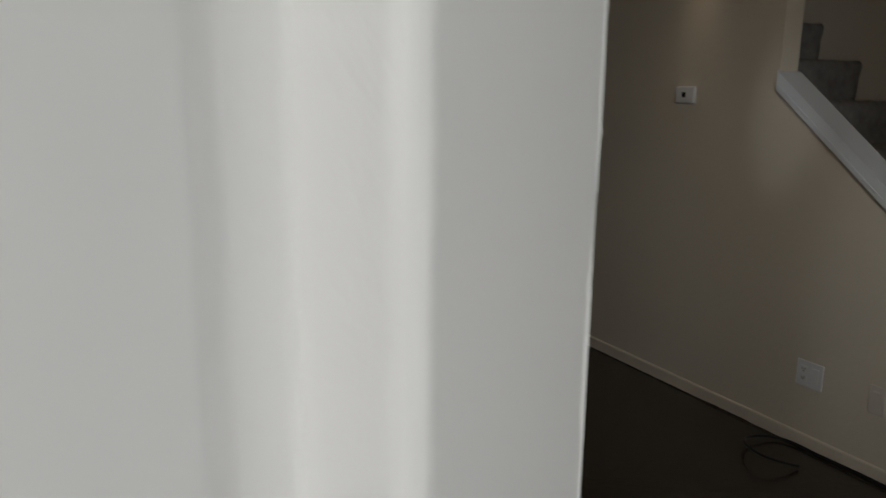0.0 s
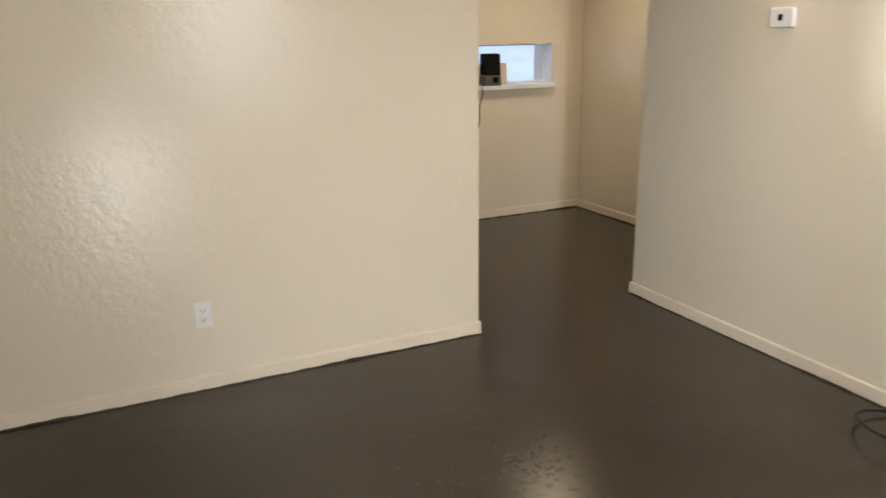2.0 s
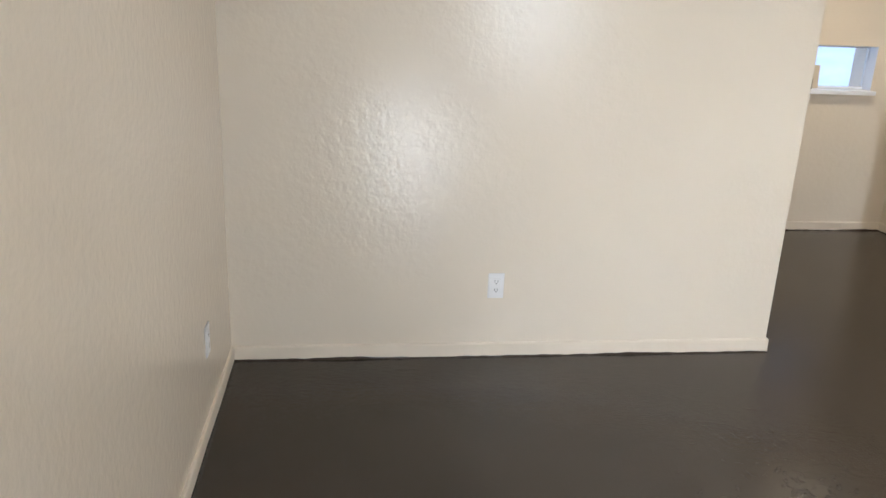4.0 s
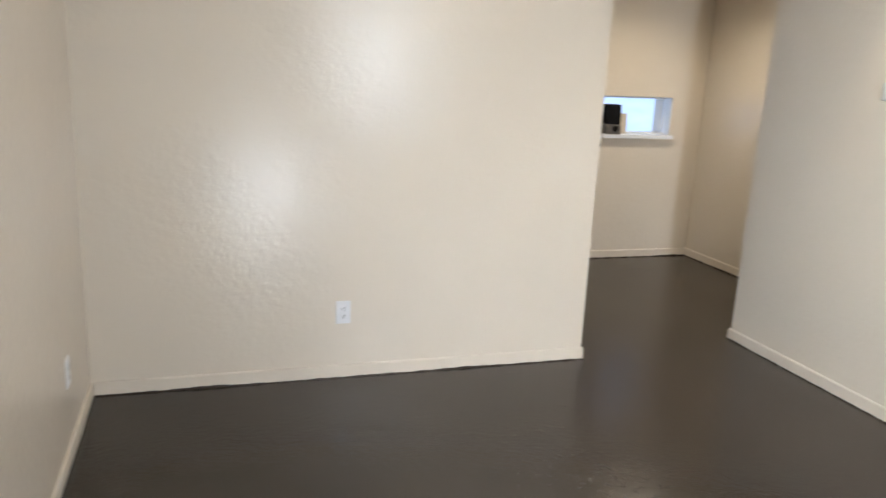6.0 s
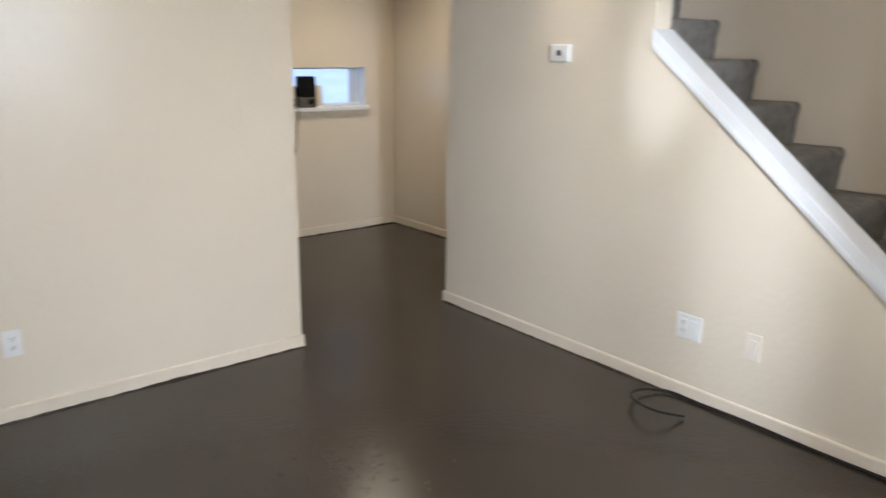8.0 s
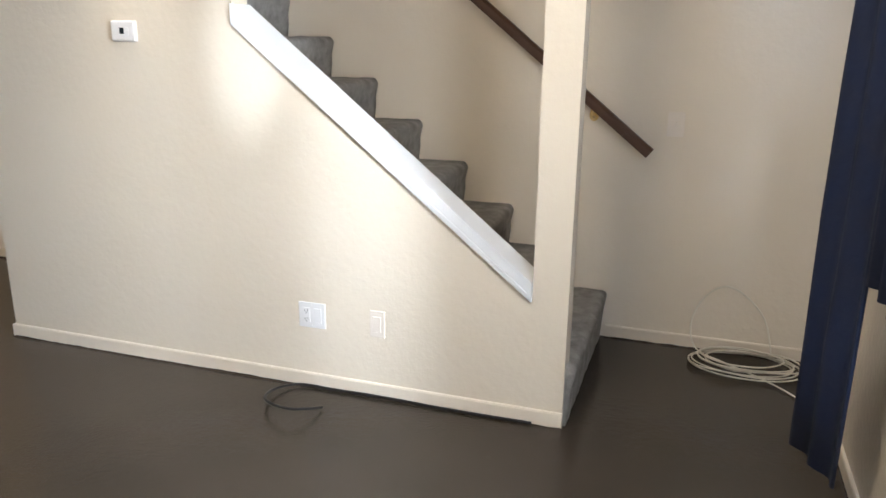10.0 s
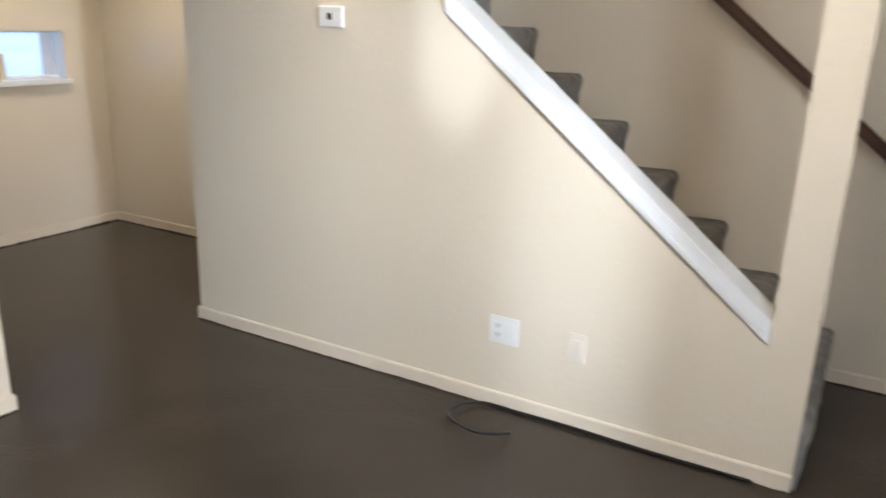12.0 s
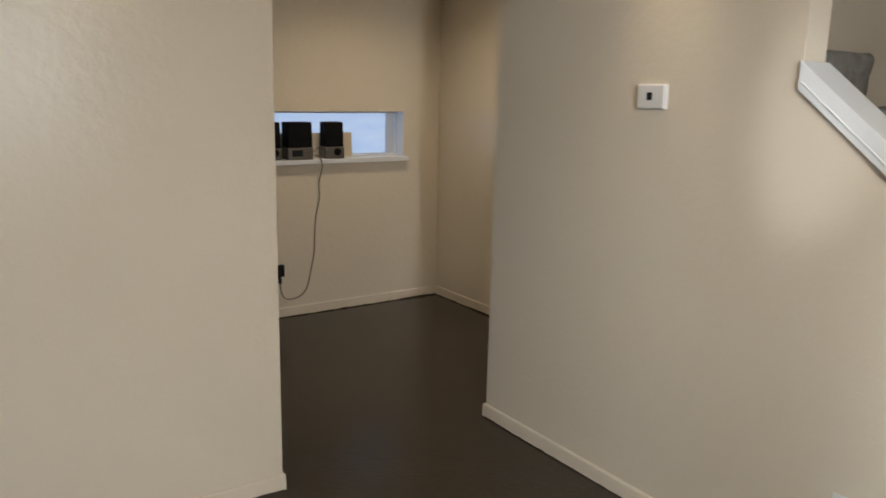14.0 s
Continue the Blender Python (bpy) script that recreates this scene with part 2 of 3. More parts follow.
# ceiling with the stairwell left open
bm = box(XE - 0.2, XB + BT, YG - 0.2, YC + 0.2, ZC, ZC + 0.18)
box(XB + BT + 0.001, XF + 0.2, YB + 0.0, YC + 0.2, ZC, ZC + 0.18, into=bm)
box(XB + BT + 0.001, XF + 0.2, YG - 0.2, -2.75, ZC, ZC + 0.18, into=bm)
structure("ceiling", bm, CEIL, "plain off-white ceiling", "ceiling")
structure("stairwell_ceiling", box(XB - 0.3, XF + 0.2, YG - 0.2, YC + 0.2, 4.9, 5.0), CEIL, "plain off-white ceiling over the stairs", "ceiling")
bm = box(XB - 0.0, XB + BT - 0.001, YG - 0.2, YC + 0.2, ZC + 0.181, 4.899)
structure("wall_upper_stairwell", bm, WALL, "plain cream wall of the upper stairwell")
structure("wall_upper_front", box(XB + BT, XF, -2.87, -2.751, ZC + 0.181, 4.899), WALL, "plain cream wall of the upper stairwell")

structure("wall_side", box(XE - 0.15, XE, YG, YC, 0, ZC), WALL, "cream painted wall with a faint sheen")
structure("wall_dividing", box(XE - 0.05, -0.004, YA, YA + 0.12, 0, ZC, 0.004), WALL, "cream semi-gloss wall with orange-peel texture")
structure("wall_far", box(XF, XF + 0.15, YG - 0.15, YC + 0.15, 0, 4.898), WALL, "cream painted wall beside the stairs and hall")

# hall end wall with the high window
WX0, WX1, WZ0, WZ1 = 0.25, 1.803, 1.05, 1.362
bm = wall_with_openings(XE, XF - 0.001, YC, YC + 0.26, 0, ZC, [(WX0, WX1, WZ0, WZ1)])
structure("wall_hall_end", bm, WALL, "cream wall with a long low window opening")

# front wall with the door and the curtained window
FX0, FX1, FZ0, FZ1 = -0.95, 0.35, 0.95, 2.12
bm = wall_with_openings(XE, XF - 0.001, YG - 0.22, YG, 0, ZC, [(DOOR_L, DOOR_R, 0, DOOR_H), (FX0, FX1, FZ0, FZ1)])
structure("wall_front", bm, WALL, "cream front wall with a door and a window opening")

# stair wall: full height towards the hall, sloping under the cap, a post at its foot
SL = 0.807
yo, yp = -1.262, -2.528
outline = [(YB, 0), (YB, ZC - 0.001), (yo, ZC - 0.001), (yo, 1.575), (yp, 1.575 + SL * (yp - yo)), (yp, ZC - 0.001), (-2.668, ZC - 0.001), (-2.668, 0)]
structure("wall_stair", prism(outline, XB, XB + BT), WALL, "cream stair wall with a sloping open top and a post")
structure("wall_stair_end", box(XB + BT, XF - 0.002, YB - 0.11, YB, 0, ZC - 0.001), WALL, "cream wall closing the space under the stairs")


def baseboard(name, a, b, normal, height=0.066, thick=0.012):
    """A painted board along a wall's foot, with an uneven painted lower edge."""
    a, b, nrm = Vector(a), Vector(b), Vector(normal)
    n = max(2, int((b - a).length / 0.04))
    bm = bmesh.new()
    rows = []
    for i in range(n + 1):
        q = a.lerp(b, i / n)
        wob = 0.0015 * noise.noise(q * 3.1)
        t = thick + wob
        prof = [(0.0, 0.001), (t, 0.001), (t, height - 0.006), (t - 0.004, height), (0.0, height)]
        rows.append([bm.verts.new(q + nrm * u + Vector((0, 0, w))) for u, w in prof])
    for r, s in zip(rows, rows[1:]):
        for k in range(5):
            bm.faces.new((r[k], r[(k + 1) % 5], s[(k + 1) % 5], s[k]))
    bm.faces.new(rows[0]), bm.faces.new(rows[-1])
    ob = structure(name, bm, TRIM, "cream painted baseboard with an uneven lower edge", "baseboard")
    # the floor paint lapped up the board's foot in an uneven line
    bm = bmesh.new()
    rows = []
    for i in range(n * 2 + 1):
        q = a.lerp(b, i / (n * 2))
        h = 0.005 + 0.010 * max(0, noise.noise(q * 2.3 + Vector((5, 0, 0)))) + 0.004 * noise.noise(q * 17)
        h = max(0.002, h)
        prof = [(thick * 0.5, 0.0005), (thick + 0.010, 0.0005), (thick + 0.0035, h * 0.5), (thick + 0.0025, h), (thick * 0.5, h)]
        rows.append([bm.verts.new(q + nrm * u + Vector((0, 0, w))) for u, w in prof])
    for r, s in zip(rows, rows[1:]):
        for k in range(5):
            bm.faces.new((r[k], r[(k + 1) % 5], s[(k + 1) % 5], s[k]))
    part("floor_paint_edge", bm, FLOOR, ob, "brown floor paint lapped onto the board")
    return ob


baseboard("baseboard_dividing", (XE + 0.013, YA, 0), (-0.004, YA, 0), (0, -1, 0))
baseboard("baseboard_dividing_end", (-0.004, YA - 0.012, 0), (-0.004, YA + 0.12, 0), (1, 0, 0), thick=0.008)
baseboard("baseboard_side", (XE, YG, 0), (XE, YA - 0.001, 0), (1, 0, 0))
baseboard("baseboard_stair", (XB, YB, 0), (XB, -2.668, 0), (-1, 0, 0))
baseboard("baseboard_stair_end", (XB - 0.012, YB, 0), (XB + BT, YB, 0), (0, 1, 0))
baseboard("baseboard_hall_end", (XE, YC, 0), (XF - 0.013, YC, 0), (0, -1, 0))
baseboard("baseboard_hall_far", (XF, YB + 0.01, 0), (XF, YC - 0.001, 0), (-1, 0, 0))
baseboard("baseboard_far", (XF, YG + 0.013, 0), (XF, -2.71, 0), (-1, 0, 0))
baseboard("baseboard_front", (DOOR_R + 0.08, YG, 0), (XF - 0.001, YG, 0), (0, 1, 0))

# sloping white cap of the stair wall
low, high = -2.527, -1.2635
drop = SL * (high - low)
cap = thing("stair_wall_cap", pose(0, 0, 0), "white painted sloping cap board on the stair wall", "trim", kind="structure")
part("cap_face", prism([(high, 1.6185), (low, 1.6185 - drop), (low, 1.538 - drop), (high, 1.537)], XB - 0.020, XB + 0.0004, 0.0015), WHITE, cap)
part("cap_top", prism([(yo - 0.001, 1.580), (yo - 0.001, 1.617), (low, 1.617 - drop), (low, 1.580 - drop)], XB + 0.0005, XB + BT + 0.02, 0.001), WHITE, cap)
part("cap_bead", prism([(high - 0.01, 1.560), (low + 0.02, 1.580 - drop), (low + 0.02, 1.574 - drop), (high - 0.01, 1.554)], XB - 0.0235, XB - 0.0195, 0.0012), WHITE, cap)


# ---- carpeted stairs ----
def step_mesh(depth, height, x0, x1):
    """One carpeted step: rounded nose, worn pile."""
    bm = bmesh.new()
    r = 0.028
    prof = [(0.018, 0.0), (0.010, height * 0.35), (0.008, height * 0.6), (0.0, height - 0.055)]
    prof += [(r - r * math.cos(a) - 0.004, height - r + r * math.sin(a)) for a in (0.0, 0.4, 0.8, 1.2, 1.57)]
    prof += [(depth * f, height) for f in (0.25, 0.4, 0.55, 0.7, 0.85, 1.0)]
    nx = 26
    rows = []
    for i in range(nx + 1):
        x = x0 + (x1 - x0) * i / nx
        row = []
        for y, z in prof:
            q = Vector((x, y, z))
            d = 0.005 * noise.noise(q * 14 + Vector((depth * 90, height, 0))) + 0.004 * noise.noise(q * 40)
            row.append(bm.verts.new((x, y - d * (z < height), max(0, z + d * (z > 0.02)))))
        rows.append(row)
    for a, b in zip(rows, rows[1:]):
        for k in range(len(prof) - 1):
            bm.faces.new((a[k], b[k], b[k + 1], a[k + 1]))
    for row in (rows[0], rows[-1]):
        foot = bm.verts.new((row[0].co.x, depth, 0))
        bm.faces.new(row + [foot])
    return bm


stairs = thing("staircase", pose(0, 0, 0), "straight flight of stairs covered in mottled grey carpet", "stairs", kind="structure")
for i in range(12):
    y, z = NOSE_Y + RUN * i, NOSE_Z + RISE * i
    h = z if i == 0 else RISE + 0.01
    x0 = XB + 0.02 if i == 0 else XB + BT + 0.002
    st = part("step", step_mesh(RUN + 0.05, h, x0, XF - 0.003), CARPET, stairs, smooth=True)
    st.location = (0, y, z - h)
part("landing", box(XB + BT + 0.002, XF - 0.003, NOSE_Y + RUN * 11 + 0.29, YC, ZC + 0.19, NOSE_Z + RISE * 11), CARPET, stairs)


# ---- handrail ----
rail = thing("handrail", pose(0, 0, 0), "dark brown wooden handrail on brass brackets", "handrail")
ry, rz = -2.862, 0.965
bm = bmesh.new()
d = Vector((0, 1, SL)).normalized()
up = Vector((0, -SL, 1)).normalized()
shape = [(-0.021, -0.024), (0.021, -0.024), (0.024, -0.006), (0.024, 0.012), (0.014, 0.026), (-0.014, 0.026), (-0.024, 0.012), (-0.024, -0.006)]
ends = []
for s in (0.0, 3.9):
    ends.append([bm.verts.new(Vector((2.02, ry, rz + 0.012)) + d * s + Vector((1, 0, 0)) * u + up * w) for u, w in shape])
for k in range(8):
    bm.faces.new((ends[0][k], ends[0][(k + 1) % 8], ends[1][(k + 1) % 8], ends[1][k]))
bm.faces.new(ends[0]), bm.faces.new(ends[1])
part("rail_bar", bm, RAIL, rail)
for s in (0.36, 1.6, 2.9):
    q = Vector((2.02, ry, rz)) + d * s
    bm = tube(smooth_line([q + Vector((0, 0, -0.015)), q + Vector((0.0, 0.004, -0.045)), q + Vector((0.03, 0, -0.065)), q + Vector((XF - 2.02 - 0.002, 0, -0.06))], 6), 0.007)
    br = part("bracket", bm, BRASS, rail, "polished brass bracket", True)
    pl = disc(0.022, 0.006)
    bmesh.ops.transform(pl, matrix=pose(XF - 0.004, q.y, q.z - 0.06, 0, 90, 0), verts=pl.verts)
    part("bracket_plate", pl, BRASS, br)


# ---- wall plates ----
def plate(name, m, width, height, mat, label, category, face):
    """A wall plate in its own axes: x along the wall, z up, -y out of the wall."""
    ob = thing(name, m, label, category)
    part("cover", box(-width / 2, width / 2, -0.006, 0.0, -height / 2, height / 2, 0.003), mat, ob)
    for cx in face.get("sockets", ()):
        body = part("socket", box(cx - 0.017, cx + 0.017, -0.0085, -0.005, -0.034, 0.034, 0.002), mat, ob)
        for cz in (0.019, -0.019):
            for sx in (-0.0065, 0.0065):
                part("slot", box(cx + sx - 0.0014, cx + sx + 0.0014, -0.0092, -0.008, cz - 0.002, cz + 0.007), SLOT, body)
            hole = disc(0.003, 0.001, 10)
            bmesh.ops.transform(hole, matrix=pose(cx, -0.0088, cz - 0.008, 90, 0, 0), verts=hole.verts)
            part("ground_hole", hole, SLOT, body)
    for cx in face.get("panels", ()):
        part("insert", box(cx - 0.017, cx + 0.017, -0.0085, -0.005, -0.034, 0.034, 0.002), mat, ob)
    for cx in face.get("toggles", ()):
        part("toggle", box(cx - 0.005, cx + 0.005, -0.017, -0.005, -0.006, 0.012, 0.002), mat, ob)
    for cx, cz in face.get("screws", ()):
        sc = disc(0.003, 0.0016, 10)
        bmesh.ops.transform(sc, matrix=pose(cx, -0.0066, cz, 90, 0, 0), verts=sc.verts)
        part("screw", sc, mat, ob)
    return ob


plate("wall_outlet", pose(-1.324, YA, 0.338), 0.072, 0.116, PLASTIC, "white double socket outlet on the cream dividing wall", "outlet", {"sockets": (0,), "screws": ((0, 0.0),)})
plate("wall_outlet", pose(XE, -0.528, 0.338, 0, 0, 90), 0.072, 0.116, PLASTIC, "white socket outlet on the cream side wall", "outlet", {"sockets": (0,)})
plate("wall_outlet", pose(XB, -1.571, 0.337, 0, 0, -90), 0.128, 0.116, PLASTIC, "wide white wall plate with one double socket", "outlet", {"sockets": (-0.026,), "panels": (0.028,), "screws": ((0.0, 0.048), (0.0, -0.048))})
plate("blank_wall_plate", pose(XB, -1.876, 0.337, 0, 0, -90), 0.068, 0.118, CREAMPL, "cream painted blank wall plate above the baseboard", "wall plate", {"panels": (0,)})
plate("light_switch", pose(XF, -2.966, 1.11, 0, 0, -90), 0.078, 0.116, CREAMPL, "cream light switch with one toggle beside the stairs", "switch", {"toggles": (0,), "screws": ((0, 0.03), (0, -0.03))})

th = thing("thermostat", pose(XB, -0.731, 1.507, 0, 0, -90), "white wall thermostat with a small dark display", "thermostat")
part("backplate", box(-0.062, 0.062, -0.006, 0, -0.043, 0.043, 0.003), PLASTIC, th)
part("body", box(-0.059, 0.059, -0.020, -0.005, -0.040, 0.040, 0.005), PLASTIC, th)
part("display", box(-0.014, 0.009, -0.0215, -0.019, -0.012, 0.014, 0.001), SCREEN, th, "small dark display")
for cz in (0.012, 0.0, -0.012):
    part("button", box(0.022, 0.033, -0.0215, -0.019, cz - 0.004, cz + 0.004, 0.001), PLASTIC, th)

# ---- hall window ----
win = thing("window_1", pose(0, 0, 0), "long low window with a white sill and pale daylight", "window", kind="structure")
part("window_sill", box(WX0 - 0.01, WX1 + 0.012, YC - 0.050, YC + 0.09, WZ0 - 0.028, WZ0 - 0.001 + 0.003, 0.003), WHITE, win)
f = box(WX0 + 0.001, WX1 - 0.001, YC + 0.09, YC + 0.115, WZ0 + 0.004, WZ0 + 0.02)
box(WX0 + 0.001, WX1 - 0.001, YC + 0.09, YC + 0.115, WZ1 - 0.016, WZ1 - 0.001, into=f)
box(WX1 - 0.007, WX1 - 0.001, YC + 0.09, YC + 0.115, WZ0 + 0.02, WZ1 - 0.016, into=f)
box(WX0 + 0.001, WX0 + 0.016, YC + 0.09, YC + 0.115, WZ0 + 0.02, WZ1 - 0.016, into=f)
part("window_frame", f, WHITE, win)
pane = part("pane", box(WX0 + 0.016, WX1 - 0.007, YC + 0.100, YC + 0.104, WZ0 + 0.02, WZ1 - 0.016), GLASS, win)
pane.visible_shadow = False
rv = box(WX1 - 0.003, WX1 - 0.0005, YC + 0.002, YC + 0.089, WZ0 + 0.004, WZ1 - 0.001)
box(WX0, WX1 - 0.004, YC + 0.002, YC + 0.089, WZ1 - 0.003, WZ1 - 0.0005, into=rv)
part("reveal", rv, WHITE, win)
structure("backdrop", box(-1.5, 4, YC + 0.9, YC + 0.95, 0.2, 2.6), GLOW, "pale blue hazy brightness outside the hall window", "backdrop")


# ---- things on the window sill ----
SZ = WZ0 + 0.0025


def speaker(x, y, turn, label):
    ob = thing("speaker", pose(x, y, SZ, 0, 0, turn), label, "speaker", "speakers on the window sill")
    part("base", box(-0.068, 0.068, -0.060, 0.060, 0, 0.078, 0.006), GREY, ob, "grey plastic base")
    part("grille", prism([(-0.057, 0.079), (-0.046, 0.240), (0.056, 0.240), (0.060, 0.079)], -0.064, 0.064, 0.006), BLACK, ob, "black cloth grille")
    k = disc(0.024, 0.012)
    bmesh.ops.transform(k, matrix=pose(0.018, -0.062, 0.046, 90, 0, 0), verts=k.verts)
    part("tweeter", k, BLACK, ob, "round black tweeter")
    return ob


speaker(1.248, YC + 0.012, -6, "black and grey bookshelf speaker on the sill")
speaker(0.800, YC + 0.012, 8, "black and grey bookshelf speaker on the sill")
st = thing("stereo", pose(1.0, YC + 0.012, SZ), "black and grey compact stereo on the window sill", "stereo", "speakers on the window sill")
part("base", box(-0.088, 0.088, -0.062, 0.06, 0, 0.078, 0.006), GREY, st, "grey plastic base")
part("front", prism([(-0.059, 0.079), (-0.048, 0.240), (0.056, 0.240), (0.06, 0.079)], -0.084, 0.084, 0.006), BLACK, st, "black upper front")
part("display", box(-0.062, 0.012, -0.065, -0.060, 0.022, 0.062, 0.001), SCREEN, st)
for i in range(3):
    part("button", box(0.024 + i * 0.018, 0.037 + i * 0.018, -0.066, -0.060, 0.045, 0.055, 0.001), GREY, st)
part("button_strip", box(0.024, 0.073, -0.065, -0.060, 0.024, 0.034, 0.001), GREY, st)

card = link_mesh("card", box(-0.30, 0.30, -0.004, 0.004, 0, 0.165, 0.002), CARD)
card.matrix_world = pose(1.135, YC + 0.077, SZ, -4, 0, 0)
tagged(card, "beige card leaning behind the speakers on the sill", "card")


def cord(name, pts, r, mat, label, category="cable", steps=8):
    return tagged(link_mesh(name, tube(smooth_line(pts, steps), r), mat, True), label, category)


yw = YC - 0.010
cord("hanging_cable", [(1.095, YC - 0.050, SZ + 0.03), (1.13, YC - 0.056, SZ + 0.012), (1.145, yw - 0.046, 1.0), (1.143, yw, 0.90), (1.145, yw, 0.80), (1.118, yw, 0.68), (1.108, yw, 0.57), (1.10, yw, 0.42), (1.072, yw, 0.29),
     (1.05, yw, 0.20), (1.01, yw, 0.145), (0.95, yw, 0.122), (0.89, yw, 0.13), (0.86, yw, 0.18), (0.853, yw - 0.005, 0.25)], 0.0045, GREYC, "thin grey power cord hanging down the wall")
cord("speaker_wire", [(1.09, YC - 0.052, SZ + 0.05), (1.13, YC - 0.055, SZ + 0.085), (1.17, YC - 0.045, SZ + 0.075), (1.19, YC - 0.048, SZ + 0.06)], 0.003, GREYC, "thin grey wire from stereo to speaker")
plate("wall_outlet", pose(0.836, YC, 0.31), 0.072, 0.116, PLASTIC, "white socket outlet on the hall end wall", "outlet", {"sockets": (0,)})
ad = thing("power_adapter", pose(0.848, YC - 0.010, 0.325), "black power adapter plugged into the hall outlet", "adapter")
part("body", box(-0.026, 0.026, -0.035, 0, -0.036, 0.042, 0.005), BLACKC, ad)
part("plug_stem", box(-0.010, 0.010, -0.022, -0.004, -0.085, -0.037, 0.003), BLACKC, ad)

# ---- cables on the floor ----
cord("black_cable", [(XB - 0.018, -2.55, 0.010), (XB - 0.020, -2.2, 0.008), (XB - 0.018, -1.9, 0.012), (XB - 0.02, -1.66, 0.010), (1.046, -1.535, 0.012), (1.016, -1.475, 0.014), (0.936, -1.441, 0.024), (0.847, -1.453, 0.035), (0.782, -1.514, 0.048), (0.745, -1.615, 0.058), (0.800, -1.676, 0.040), (0.881, -1.70, 0.012)], 0.0060, BLACKC, "black cable along the baseboard with a loose end curled up", steps=12)
rnd = random.Random(4)
pts = []
for k in range(7 * 9):
    a = k * math.tau / 9
    lap = (0.0, 0.022, 0.008, 0.038, 0.015, 0.03, 0.05)[k // 9]
    ra, rb = 0.148 - lap + 0.012 * rnd.random(), 0.245 - lap * 1.4 + 0.016 * rnd.random()
    pts.append((1.93 + ra * math.cos(a) + 0.012 * math.sin(k // 9 * 2.1), -3.385 + 0.02 * math.sin(k // 9 * 1.3) + rb * math.sin(a), 0.008 + 0.007 * (k // 9) + 0.008 * rnd.random()))
pts += [(2.02, -3.50, 0.05), (2.078, -3.46, 0.20), (2.085, -3.36, 0.31), (2.085, -3.26, 0.345), (2.08, -3.17, 0.27), (2.06, -3.125, 0.14), (2.0, -3.16, 0.04), (1.9, -3.28, 0.03), (1.83, -3.40, 0.02), (1.74, -3.52, 0.010), (1.60, -3.635, 0.008)]
cord("white_cable_coil", pts, 0.0038, WHITEC, "loose coil of off-white cable on the floor", steps=6)
mat_ = link_mesh("floor_mat", box(0.02, 0.57, -3.40, -2.99, 0.0005, 0.012, 0.004), PAPER)
tagged(mat_, "small off-white mat lying on the brown floor", "mat")


# small glossy paint bumps near the end of the dividing wall, added to catch lamp glints
GLINT_BUMP = grain("glossy_glint_bump", (0.050, 0.041, 0.034), (0.043, 0.035, 0.029), 30, (0.05, 0.10))
rnd = random.Random(11)
bm = bmesh.new()
for k in range(210):
    a, d = rnd.random() * math.tau, abs(rnd.gauss(0, 1))
    x, y = -0.46 + 0.19 * d * math.cos(a), -1.10 + 0.26 * d * math.sin(a)
    rx, ry_, h, turn = rnd.uniform(0.006, 0.022), rnd.uniform(0.003, 0.008), rnd.uniform(0.0002, 0.0007), rnd.gauss(0.9, 0.7)
    dome = bmesh.ops.create_icosphere(bm, subdivisions=2, radius=1.0)["verts"]
    for v in dome:
        u, w = v.co.x * rx, v.co.y * ry_ + 0.3 * ry_ * math.sin(v.co.x * 4 + k)
        v.co = Vector((x + u * math.cos(turn) - w * math.sin(turn), y + u * math.sin(turn) + w * math.cos(turn), v.co.z * h + 0.0002))
drips = link_mesh("floor_glint_bumps", bm, GLINT_BUMP, True)
tagged(drips, "scattered glossy paint bumps added to the brown floor for glints", "paint drips", kind="stuff")


# ---- front window, curtain, door ----
w2 = thing("window_2", pose(0, 0, 0), "front window behind a navy curtain", "window", kind="structure")
f = bmesh.new()
for x in (FX0, (FX0 + FX1) / 2 - 0.02, FX1 - 0.04):
    box(x + 0.001, x + 0.039, YG - 0.13, YG - 0.09, FZ0 + 0.041, FZ1 - 0.041, into=f)
box(FX0 + 0.001, FX1 - 0.001, YG - 0.13, YG - 0.09, FZ0 + 0.001, FZ0 + 0.04, into=f)
box(FX0 + 0.001, FX1 - 0.001, YG - 0.13, YG - 0.09, FZ1 - 0.04, FZ1 - 0.001, into=f)
part("window_frame", f, WHITE, w2)
for x0, x1 in ((FX0 + 0.04, (FX0 + FX1) / 2 - 0.02), ((FX0 + FX1) / 2 + 0.02, FX1 - 0.04)):
    pane = part("pane", box(x0, x1, YG - 0.112, YG - 0.107, FZ0 + 0.041, FZ1 - 0.041), GLASS, w2)
    pane.visible_shadow = False


